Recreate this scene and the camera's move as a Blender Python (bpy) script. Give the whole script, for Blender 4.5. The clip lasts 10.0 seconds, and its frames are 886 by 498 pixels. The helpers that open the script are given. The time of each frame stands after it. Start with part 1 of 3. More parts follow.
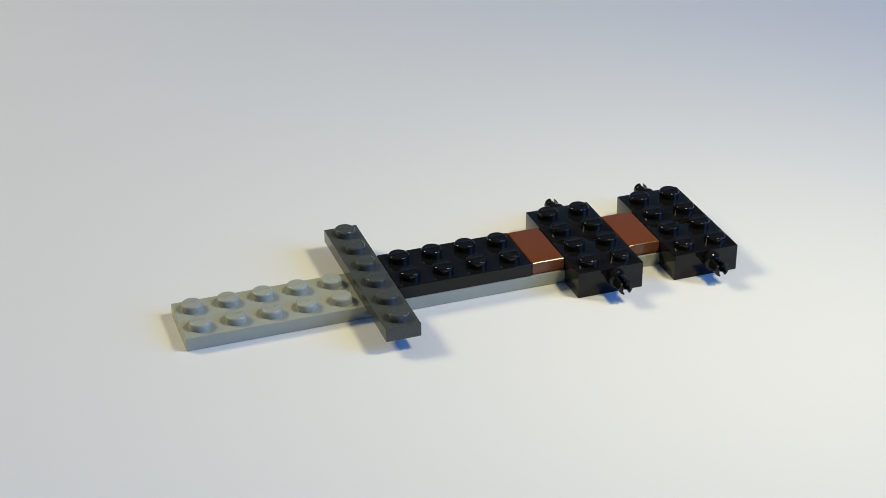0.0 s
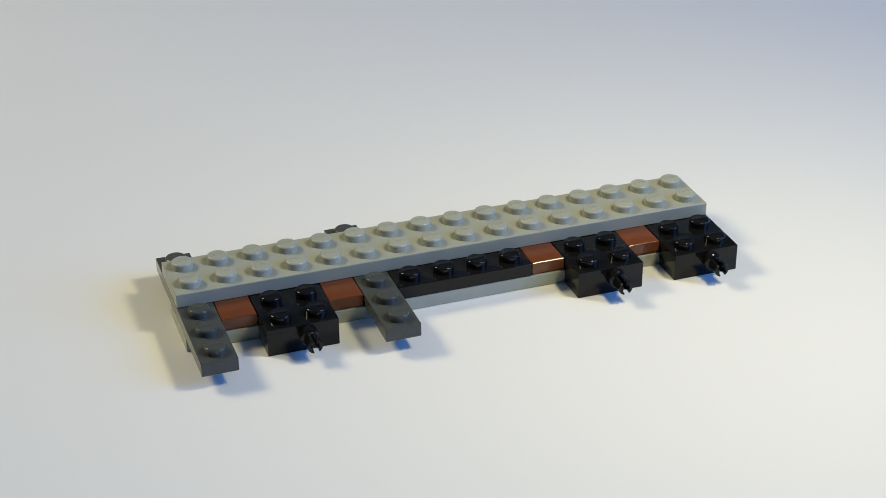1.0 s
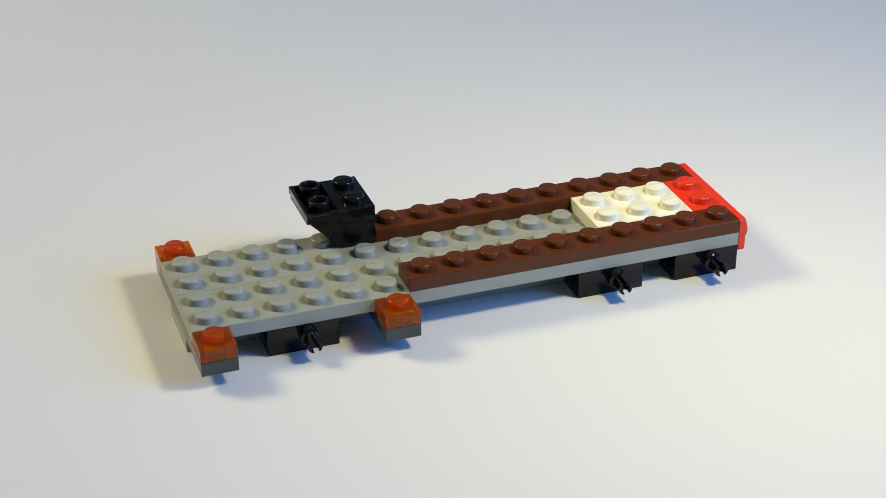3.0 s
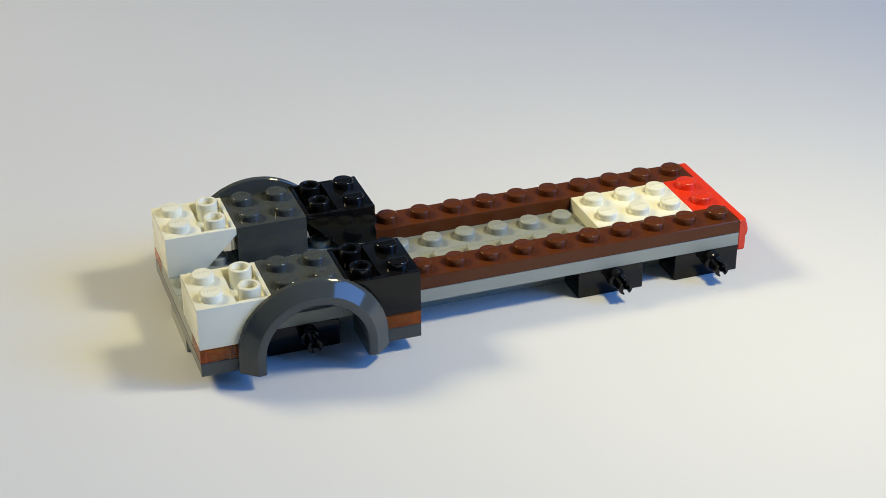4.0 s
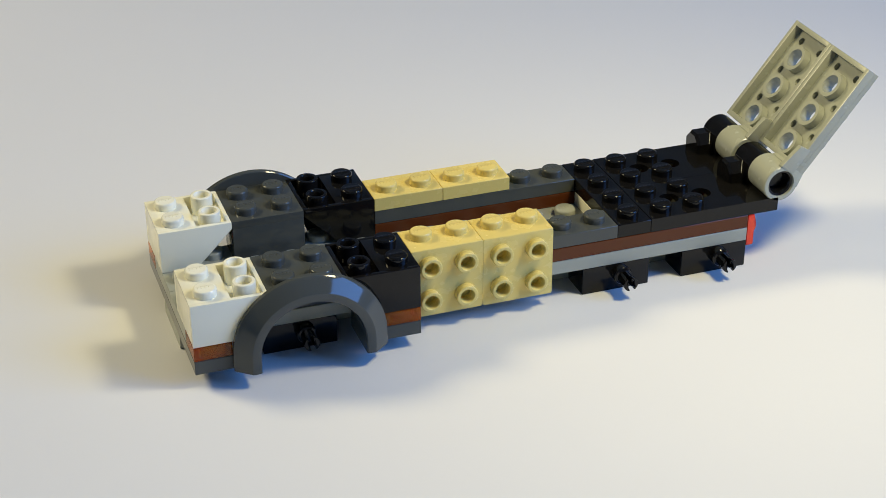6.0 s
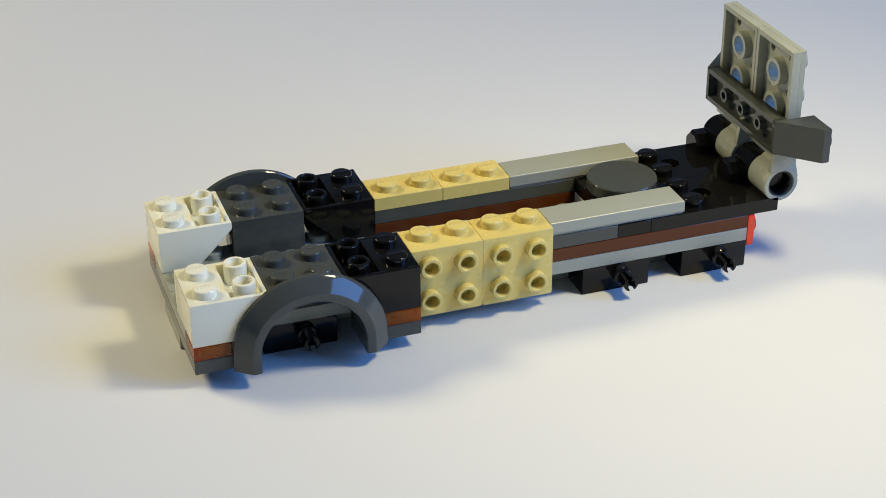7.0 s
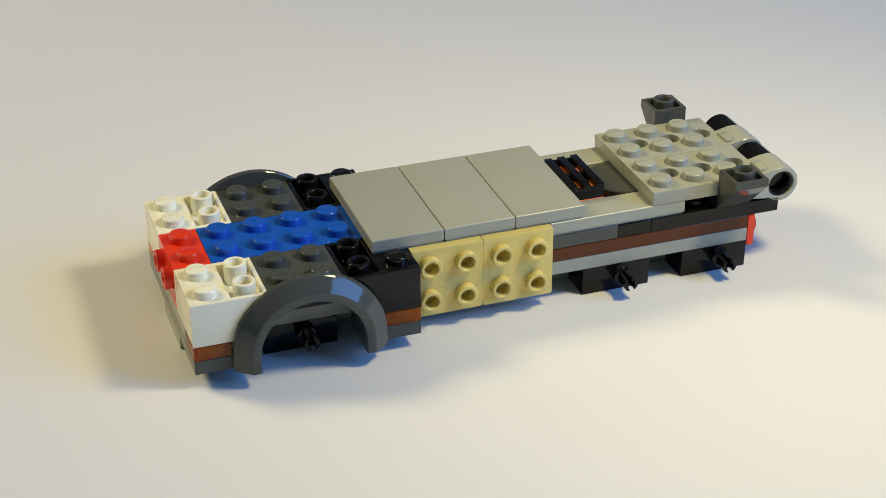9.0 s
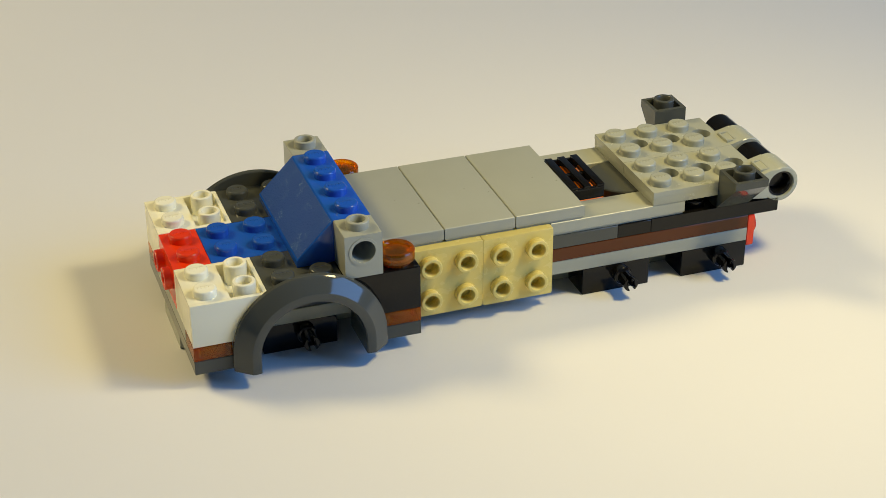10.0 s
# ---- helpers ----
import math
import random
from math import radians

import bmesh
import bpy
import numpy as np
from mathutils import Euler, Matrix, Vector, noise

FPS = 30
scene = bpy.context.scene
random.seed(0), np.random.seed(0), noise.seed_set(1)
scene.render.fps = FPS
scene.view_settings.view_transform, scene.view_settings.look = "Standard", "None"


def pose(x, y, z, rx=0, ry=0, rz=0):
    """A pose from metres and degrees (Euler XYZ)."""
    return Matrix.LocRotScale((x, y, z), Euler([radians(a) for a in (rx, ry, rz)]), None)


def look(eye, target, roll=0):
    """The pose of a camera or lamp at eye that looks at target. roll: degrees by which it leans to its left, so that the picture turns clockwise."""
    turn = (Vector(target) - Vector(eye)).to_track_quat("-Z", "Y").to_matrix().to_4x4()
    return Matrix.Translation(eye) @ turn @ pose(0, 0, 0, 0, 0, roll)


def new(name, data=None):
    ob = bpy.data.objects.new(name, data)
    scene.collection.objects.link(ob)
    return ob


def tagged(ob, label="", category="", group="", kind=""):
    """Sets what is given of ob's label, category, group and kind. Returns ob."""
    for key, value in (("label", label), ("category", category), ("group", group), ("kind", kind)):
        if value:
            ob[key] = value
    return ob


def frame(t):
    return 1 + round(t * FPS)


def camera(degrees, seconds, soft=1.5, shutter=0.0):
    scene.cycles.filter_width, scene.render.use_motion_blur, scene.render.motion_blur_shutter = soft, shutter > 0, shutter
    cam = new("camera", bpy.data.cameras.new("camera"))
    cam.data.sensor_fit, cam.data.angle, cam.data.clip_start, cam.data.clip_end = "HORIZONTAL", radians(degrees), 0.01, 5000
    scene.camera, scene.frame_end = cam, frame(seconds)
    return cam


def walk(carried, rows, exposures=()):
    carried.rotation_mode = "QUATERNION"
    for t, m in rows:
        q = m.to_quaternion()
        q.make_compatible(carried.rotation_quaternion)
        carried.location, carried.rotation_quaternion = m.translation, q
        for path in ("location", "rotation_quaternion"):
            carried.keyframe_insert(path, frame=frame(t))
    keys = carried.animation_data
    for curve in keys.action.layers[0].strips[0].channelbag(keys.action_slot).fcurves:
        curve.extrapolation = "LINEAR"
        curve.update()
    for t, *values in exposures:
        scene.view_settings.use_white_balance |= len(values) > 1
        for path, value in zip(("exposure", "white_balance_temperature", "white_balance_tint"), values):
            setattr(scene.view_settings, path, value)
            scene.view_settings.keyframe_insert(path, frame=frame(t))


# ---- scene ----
# ---- camera and its way: a tripod that is nudged once ----
NUDGE = 4.4667
cam = camera(28.99, 10.0, soft=0.85)
EYE_A, AIM_A = (-0.0512, -0.2973, 0.1966), (0.0357, -0.0492, 0.0522)
EYE_B, AIM_B = (-0.0476, -0.2894, 0.1925), (0.0384, -0.0416, 0.0469)
walk(cam, [
    (0.0, look(EYE_A, AIM_A, -0.356)),
    (NUDGE - 0.0333, look(EYE_A, AIM_A, -0.356)),
    (NUDGE, look(EYE_B, AIM_B, -0.346)),
    (10.0, look(EYE_B, AIM_B, -0.346)),
], exposures=[
    (0.0, 0.04, 6540, 10), (2.0, 0.06, 6640, 10), (4.4333, 0.07, 6700, 10), (4.4667, 0.06, 6820, 11), (7.8667, 0.06, 6820, 11),
    (7.9, 0.05, 8300, 6), (8.8333, 0.05, 8300, 6), (8.8667, 0.05, 7500, 9), (9.8, 0.05, 7500, 9), (9.8333, 0.05, 8750, 6), (10.0, 0.05, 8750, 6)])

# ---- light: blue dusk from a window, two warm desk lamps just out of view ----
world = bpy.data.worlds.new("dusk")
world.use_nodes = True
scene.world = world
world.node_tree.nodes["Background"].inputs[0].default_value = (0.20, 0.40, 1.0, 1)
world.node_tree.nodes["Background"].inputs[1].default_value = 0.25


def lamp(name, eye, aim, power, size, colour, shape="DISK"):
    data = bpy.data.lights.new(name, "AREA")
    data.shape, data.size, data.energy, data.color = shape, size, power, colour
    ob = new(name, data)
    ob.matrix_world = look(eye, aim)
    return ob


lamp("desk_lamp_light", (0.165, -0.055, 0.200), (0.06, 0.03, 0.0), 0.304, 0.045, (1.0, 0.90, 0.54))
lamp("floor_lamp_light", (-0.55, 0.50, 0.70), (0.06, 0.02, 0.0), 5.55, 0.30, (1.0, 0.88, 0.54))
lamp("window_light", (1.70, -0.975, 0.96), (0.06, 0.03, 0.0), 34.0, 1.15, (0.092, 0.33, 1.0), "SQUARE")

# ---- materials ----


def plastic(name, colour, rough=0.22, grain=0.04, wear=0.06, clear=0.0, gloss=0.5, size=420):
    m = bpy.data.materials.new(name)
    m.use_nodes = True
    n, l = m.node_tree.nodes, m.node_tree.links
    b = n["Principled BSDF"]
    co = n.new("ShaderNodeTexCoord")
    info = n.new("ShaderNodeObjectInfo")
    big = n.new("ShaderNodeTexNoise")
    big.inputs["Scale"].default_value, big.inputs["Detail"].default_value = 90, 3
    l.new(co.outputs["Object"], big.inputs["Vector"])
    ramp = n.new("ShaderNodeMapRange")
    ramp.inputs["To Min"].default_value, ramp.inputs["To Max"].default_value = 1 - wear, 1 + wear
    l.new(big.outputs[0], ramp.inputs["Value"])
    rnd = n.new("ShaderNodeMapRange")
    rnd.inputs["To Min"].default_value, rnd.inputs["To Max"].default_value = 0.96, 1.04
    l.new(info.outputs["Random"], rnd.inputs["Value"])
    mul = n.new("ShaderNodeMath")
    mul.operation = "MULTIPLY"
    l.new(ramp.outputs[0], mul.inputs[0])
    l.new(rnd.outputs[0], mul.inputs[1])
    sc = n.new("ShaderNodeVectorMath")
    sc.operation = "SCALE"
    sc.inputs[0].default_value = colour
    l.new(mul.outputs[0], sc.inputs["Scale"])
    l.new(sc.outputs[0], b.inputs["Base Color"])
    fine = n.new("ShaderNodeTexNoise")
    fine.inputs["Scale"].default_value, fine.inputs["Detail"].default_value = size, 4
    l.new(co.outputs["Object"], fine.inputs["Vector"])
    rr = n.new("ShaderNodeMapRange")
    rr.inputs["To Min"].default_value, rr.inputs["To Max"].default_value = rough * 0.75, rough * 1.35
    l.new(fine.outputs[0], rr.inputs["Value"])
    l.new(rr.outputs[0], b.inputs["Roughness"])
    bump = n.new("ShaderNodeBump")
    bump.inputs["Strength"].default_value, bump.inputs["Distance"].default_value = grain, 0.0003
    l.new(fine.outputs[0], bump.inputs["Height"])
    l.new(bump.outputs[0], b.inputs["Normal"])
    b.inputs["IOR"].default_value = 1.52
    b.inputs["Specular IOR Level"].default_value = gloss
    if clear:
        b.inputs["Transmission Weight"].default_value = clear
    return m


LIGHT_GREY = plastic("light_grey_plastic", (0.355, 0.368, 0.305), 0.30, grain=0.012)
OLD_GREY = plastic("aged_grey_plastic", (0.37, 0.385, 0.315), 0.24, grain=0.015, wear=0.025)
DARK_GREY = plastic("dark_grey_plastic", (0.067, 0.072, 0.064), 0.09, gloss=0.36)
BLACK = plastic("black_plastic", (0.0068, 0.0064, 0.0062), 0.075, gloss=0.27)
BROWN = plastic("brown_plastic", (0.115, 0.031, 0.009), 0.12, gloss=0.25)
RUST = plastic("rust_brown_plastic", (0.155, 0.044, 0.013), 0.11)
WHITE = plastic("cream_white_plastic", (0.92, 0.89, 0.69), 0.22, grain=0.004, wear=0.015)
TAN = plastic("tan_plastic", (0.77, 0.61, 0.19), 0.25, wear=0.03)
BLUE = plastic("blue_plastic", (0.004, 0.092, 0.50), 0.075, gloss=0.45)
BLUE_SPECKLED = plastic("rough_blue_plastic", (0.003, 0.062, 0.33), 0.48, grain=0.5, size=2600, gloss=0.2)
RED = plastic("red_plastic", (0.85, 0.045, 0.012), 0.2)
ORANGE = plastic("bright_orange_plastic", (0.95, 0.21, 0.012), 0.22)
AMBER = plastic("clear_amber_plastic", (1.0, 0.33, 0.006), 0.015, grain=0.0, wear=0.0, clear=0.84, gloss=0.4)
THICK_AMBER = plastic("thick_amber_plastic", (1.0, 0.27, 0.003), 0.015, grain=0.0, wear=0.0, clear=0.82, gloss=0.35)


def let_light_through(m, colour, share):
    """Mixes a clear tint into a material, so that light passes straight through it."""
    n, l = m.node_tree.nodes, m.node_tree.links
    clear, mix = n.new("ShaderNodeBsdfTransparent"), n.new("ShaderNodeMixShader")
    clear.inputs[0].default_value = (*colour, 1)
    mix.inputs[0].default_value = share
    l.new(n["Principled BSDF"].outputs[0], mix.inputs[1])
    l.new(clear.outputs[0], mix.inputs[2])
    l.new(mix.outputs[0], n["Material Output"].inputs[0])


let_light_through(AMBER, (1.0, 0.46, 0.02), 0.25)
let_light_through(THICK_AMBER, (1.0, 0.42, 0.012), 0.28)


def glint_specks(m, colour):
    """Small pale points, in patches, that put a rough surface's glints into its colour."""
    n, l = m.node_tree.nodes, m.node_tree.links
    b = n["Principled BSDF"]
    base = b.inputs["Base Color"].links[0].from_socket
    co, cells, patch = n.new("ShaderNodeTexCoord"), n.new("ShaderNodeTexVoronoi"), n.new("ShaderNodeTexNoise")
    cells.inputs["Scale"].default_value = 2300
    patch.inputs["Scale"].default_value, patch.inputs["Detail"].default_value = 260, 2
    l.new(co.outputs["Object"], cells.inputs["Vector"])
    l.new(co.outputs["Object"], patch.inputs["Vector"])
    size, dot, mix = n.new("ShaderNodeMapRange"), n.new("ShaderNodeMath"), n.new("ShaderNodeMixRGB")
    size.inputs["From Min"].default_value, size.inputs["From Max"].default_value = 0.42, 0.72
    size.inputs["To Min"].default_value, size.inputs["To Max"].default_value = 0.0, 0.44
    l.new(patch.outputs[0], size.inputs["Value"])
    dot.operation = "LESS_THAN"
    l.new(cells.outputs["Distance"], dot.inputs[0])
    l.new(size.outputs[0], dot.inputs[1])
    mix.inputs[2].default_value = (*colour, 1)
    l.new(dot.outputs[0], mix.inputs[0])
    l.new(base, mix.inputs[1])
    l.new(mix.outputs[0], b.inputs["Base Color"])


glint_specks(BLUE_SPECKLED, (0.13, 0.27, 0.50))


def paper_material(name, colour, scale):
    m = bpy.data.materials.new(name)
    m.use_nodes = True
    n, l = m.node_tree.nodes, m.node_tree.links
    b = n["Principled BSDF"]
    co = n.new("ShaderNodeTexCoord")
    big = n.new("ShaderNodeTexNoise")
    big.inputs["Scale"].default_value, big.inputs["Detail"].default_value = 9 * scale, 3
    l.new(co.outputs["Object"], big.inputs["Vector"])
    ramp = n.new("ShaderNodeMapRange")
    ramp.inputs["To Min"].default_value, ramp.inputs["To Max"].default_value = 0.985, 1.015
    l.new(big.outputs[0], ramp.inputs["Value"])
    sc = n.new("ShaderNodeVectorMath")
    sc.operation = "SCALE"
    sc.inputs[0].default_value = colour
    l.new(ramp.outputs[0], sc.inputs["Scale"])
    l.new(sc.outputs[0], b.inputs["Base Color"])
    b.inputs["Roughness"].default_value = 0.62
    fine = n.new("ShaderNodeTexNoise")
    fine.inputs["Scale"].default_value, fine.inputs["Detail"].default_value = 700 * scale, 4
    l.new(co.outputs["Object"], fine.inputs["Vector"])
    bump = n.new("ShaderNodeBump")
    bump.inputs["Strength"].default_value, bump.inputs["Distance"].default_value = 0.06, 0.0003
    l.new(fine.outputs[0], bump.inputs["Height"])
    l.new(bump.outputs[0], b.inputs["Normal"])
    return m


PAPER = paper_material("white_paper", (0.80, 0.80, 0.78), 1)
DESK = paper_material("pale_desk_top", (0.55, 0.50, 0.42), 0.4)

# ---- mesh tools; p is a stud's pitch, h the height of a plate ----
p, h = 0.008, 0.0032
GAP = 0.00004


def to_mesh(bm, name, material, smooth=22):
    bmesh.ops.recalc_face_normals(bm, faces=bm.faces)
    me = bpy.data.meshes.new(name)
    bm.to_mesh(me)
    bm.free()
    me.materials.append(material)
    for f in me.polygons:
        f.use_smooth = True
    me.set_sharp_from_angle(angle=radians(smooth))
    return me


def part(name, bm, material, parent, label="", at=None):
    ob = new(name, to_mesh(bm, name, material))
    ob.parent = parent
    if at is not None:
        ob.matrix_basis = at
    return tagged(ob, label) if label else ob


def box(bm, x0, x1, y0, y1, z0, z1, bevel=0.00014, hollow=0.0):
    """A box with rounded edges; hollow: how far its underside is opened."""
    if hollow:
        w = 0.0013
        rings = []
        for inset, z in ((w, z0 + hollow), (w, z0), (0.0001, z0), (0.0, z0 + 0.0001), (0.0, z1 - bevel), (bevel * 0.35, z1 - bevel * 0.35), (bevel, z1)):
            a0, a1, b0, b1, c = x0 + inset, x1 - inset, y0 + inset, y1 - inset, 0.00012
            rings.append([bm.verts.new((u, v, z)) for u, v in (
                (a0 + c, b0), (a1 - c, b0), (a1 - c * .3, b0 + c * .3), (a1, b0 + c), (a1, b1 - c), (a1 - c * .3, b1 - c * .3),
                (a1 - c, b1), (a0 + c, b1), (a0 + c * .3, b1 - c * .3), (a0, b1 - c), (a0, b0 + c), (a0 + c * .3, b0 + c * .3))])
        for a, b in zip(rings, rings[1:]):
            for i in range(12):
                bm.faces.new((a[i], a[(i + 1) % 12], b[(i + 1) % 12], b[i]))
        bm.faces.new(rings[0][::-1])
        bm.faces.new(rings[-1])
        return
    r = bmesh.ops.create_cube(bm, size=1, matrix=Matrix.LocRotScale(
        ((x0 + x1) / 2, (y0 + y1) / 2, (z0 + z1) / 2), None, (x1 - x0, y1 - y0, z1 - z0)))
    edges = {e for v in r["verts"] for e in v.link_edges}
    if bevel:
        bmesh.ops.bevel(bm, geom=list(edges), offset=bevel, segments=2, profile=0.6, affect="EDGES")


def prism(bm, outline, a, b, axis="y", bevel=0.00014):
    """An outline in two coordinates, drawn out from a to b along an axis."""
    def at(u, v, w):
        return (u, w, v) if axis == "y" else (w, u, v) if axis == "x" else (u, v, w)
    lo = [bm.verts.new(at(u, v, a)) for u, v in outline]
    hi = [bm.verts.new(at(u, v, b)) for u, v in outline]
    faces = [bm.faces.new(lo), bm.faces.new(hi[::-1])]
    n = len(outline)
    for i in range(n):
        faces.append(bm.faces.new((lo[i], hi[i], hi[(i + 1) % n], lo[(i + 1) % n])))
    if bevel:
        edges = {e for f in faces for e in f.edges}
        bmesh.ops.bevel(bm, geom=list(edges), offset=bevel, segments=2, profile=0.6, affect="EDGES")


def holed(bm, outer, holes, a, b, axis="z"):
    """A slab with through holes: outline, (u, v, radius) of the holes, from a to b."""
    def at(u, v, w):
        return (u, w, v) if axis == "y" else (w, u, v) if axis == "x" else (u, v, w)
    loops = [outer] + [[(u + r * math.cos(2 * math.pi * i / 20), v + r * math.sin(2 * math.pi * i / 20))
                        for i in range(20)] for u, v, r in holes]
    caps = []
    for w in (a, b):
        rings, edges = [], []
        for loop in loops:
            vs = [bm.verts.new(at(u, v, w)) for u, v in loop]
            rings.append(vs)
            edges += [bm.edges.new((vs[i], vs[(i + 1) % len(vs)])) for i in range(len(vs))]
        bmesh.ops.triangle_fill(bm, edges=edges, use_beauty=True)
        caps.append(rings)
    for lo, hi in zip(*caps):
        for i in range(len(lo)):
            j = (i + 1) % len(lo)
            bm.faces.new((lo[i], lo[j], hi[j], hi[i]))


def lathe(bm, profile, seg=28, m=Matrix.Identity(4), close=False):
    """A profile of (radius, height) turned round z."""
    rings = []
    for r, z in profile:
        rings.append([bm.verts.new(m @ Vector((r * math.cos(2 * math.pi * i / seg), r * math.sin(2 * math.pi * i / seg), z)))
                      for i in range(seg)])
    pairs = list(zip(rings, rings[1:] + rings[:1])) if close else list(zip(rings, rings[1:]))
    for a, b in pairs:
        for i in range(seg):
            j = (i + 1) % seg
            bm.faces.new((a[i], a[j], b[j], b[i]))
    if not close:
        bm.faces.new(rings[0][::-1])
        bm.faces.new(rings[-1])


STUDS = {}


def stud_mesh(material, hollow=False, height=0.0017):
    key = (material.name, hollow, height)
    if key not in STUDS:
        bm = bmesh.new()
        if hollow:
            lathe(bm, [(0.0024, 0), (0.0024, height - 0.0003), (0.0024, height - 0.0002), (0.00233, height - 0.00006), (0.0022, height), (0.00212, height), (0.00168, height),
                       (0.00158, height - 0.0001), (0.0015, height - 0.0016), (0.0015, -0.0001)], close=True)
        else:
            lathe(bm, [(0.0024, -0.0001), (0.0024, height - 0.00056), (0.0024, height - 0.00046), (0.00235, height - 0.00026), (0.00222, height - 0.0001), (0.00202, height), (0.00190, height)])
            bm.faces.ensure_lookup_table()
            cap = bm.faces[-1]
            edges, bars = list(cap.edges), []
            bm.faces.remove(cap)
            for i in range(4):
                u = -0.00145 + 0.00075 * i
                bars.append([bm.verts.new((x, y, height)) for x, y in ((u, -0.00052), (u + 0.00062, -0.00052), (u + 0.00062, 0.00052), (u, 0.00052))])
                edges += [bm.edges.new((bars[-1][k], bars[-1][(k + 1) % 4])) for k in range(4)]
            bmesh.ops.triangle_fill(bm, edges=edges, use_beauty=True)
            for lo in bars:
                c = sum((v.co for v in lo), Vector()) / 4
                hi = [bm.verts.new(c + (v.co - c) * 0.86 + Vector((0, 0, 0.00006))) for v in lo]
                for k in range(4):
                    bm.faces.new((lo[k], lo[(k + 1) % 4], hi[(k + 1) % 4], hi[k]))
                if not [f for f in bm.faces if set(f.verts) == set(hi)]:
                    bm.faces.new(hi)
                inner = [f for f in bm.faces if set(f.verts) <= set(lo)]
                for f in inner:
                    bm.faces.remove(f)
        STUDS[key] = to_mesh(bm, "stud", material, smooth=45)
    return STUDS[key]


def stud(root, material, m, hollow=False, height=0.0017, parent=None):
    ob = new("stud", stud_mesh(material, hollow, height))
    ob.parent = parent or root
    ob.matrix_basis = m
    return ob


def top_studs(root, material, places, z, hollow=False):
    for x, y in places:
        stud(root, material, pose(x, y, z, 0, 0, random.uniform(-2, 2)), hollow)


def thing(name, label, category, group=""):
    return tagged(new(name), label, category, group)


# ---- kinds of toy pieces, each round an origin at its lower near corner ----


def toy_plate(nx, ny, material, label, high=1, name="toy_plate", studs=True, group=""):
    root = thing(name, label, "toy brick", group)
    bm = bmesh.new()
    box(bm, GAP, nx * p - GAP, GAP, ny * p - GAP, 0.00002, high * h - 0.00002, hollow=high * h - 0.0012)
    part("body", bm, material, root)
    if studs:
        top_studs(root, material, [((i + .5) * p, (j + .5) * p) for i in range(nx) for j in range(ny)], high * h)
    return root


def toy_tile(nx, ny, material, label, group=""):
    """A smooth tile with the fine groove round its foot."""
    root = thing("toy_tile", label, "toy tile", group)
    bm = bmesh.new()
    rings = []
    for inset, z in ((0.0014, 0.0004), (0.0014, 0.00002), (0.0003, 0.00002), (0.0003, 0.00042), (0.00016, 0.00046), (0.0, 0.0006), (0.0, h - 0.0003),
                     (0.00007, h - 0.00014), (0.00018, h - 0.00005), (0.00034, h - 0.00002)):
        q = inset + 0.0001
        rings.append([bm.verts.new(c) for c in ((q, q, z), (nx * p - q, q, z), (nx * p - q, ny * p - q, z), (q, ny * p - q, z))])
    for a, b in zip(rings, rings[1:]):
        for i in range(4):
            bm.faces.new((a[i], a[(i + 1) % 4], b[(i + 1) % 4], b[i]))
    bm.faces.new(rings[0][::-1])
    bm.faces.new(rings[-1])
    part("body", bm, material, root)
    return root


def wheel_holder(label, far):
    """A two by two plate with a deep outer block and a split axle pin on its outer side."""
    root = thing("wheel_holder", label, "toy brick", "black wheel holders")
    bm = bmesh.new()
    y0, y1 = (p, 2 * p) if far else (0, p)
    edge = [(y0 + GAP, 0.00002), (y1 - GAP, 0.00002), (y1 - GAP, h), (2 * p - GAP, h), (2 * p - GAP, 2 * h), (GAP, 2 * h)]
    if far:
        edge = [(y0 + GAP, 0.00002), (y1 - GAP, 0.00002), (y1 - GAP, 2 * h), (GAP, 2 * h), (GAP, h), (y0 + GAP, h)]
    prism(bm, edge, GAP, 2 * p - GAP, "x")
    part("body", bm, BLACK, root)
    top_studs(root, BLACK, [((i + .5) * p, (j + .5) * p) for i in range(2) for j in range(2)], 2 * h)
    out = 1 if far else -1
    base = pose(1.12 * p, 2 * p - 0.0002 if far else 0.0002, 1.3 * h, -90 * out, 0, 0)
    bm = bmesh.new()
    lathe(bm, [(0.0021, 0), (0.0021, 0.0019), (0.0019, 0.0022), (0.0014, 0.0024)], 20)
    part("collar", bm, BLACK, root, at=base)
    for side in (-1, 1):
        bm = bmesh.new()
        arc = [(math.cos(a) * 0.0015, math.sin(a) * 0.0015) for a in np.linspace(0.28, math.pi - 0.28, 10)]
        arc += [(math.cos(a) * 0.0007, math.sin(a) * 0.0007 + 0.0002) for a in np.linspace(math.pi - 0.6, 0.6, 5)]
        tip = [(u * 1.12, v * 1.12) for u, v in arc]
        prism(bm, arc, 0.0009, 0.0048, "z", 0)
        prism(bm, tip, 0.0048, 0.0062, "z", 0.00025)
        part("pin_half", bm, BLACK, root, at=base @ pose(0, 0, 0, 0, 0, 90 * side + 12))
    return root


def amber_lens():
    """A clear plate with an open inside."""
    root = thing("toy_plate", "small square clear amber plastic light plate", "toy light", "amber corner lights")
    bm = bmesh.new()
    box(bm, GAP, p - GAP, GAP, p - GAP, 0.00002, h - 0.00002, bevel=0.0002, hollow=h - 0.0011)
    part("body", bm, THICK_AMBER, root)
    top_studs(root, THICK_AMBER, [(p / 2, p / 2)], h)
    return root


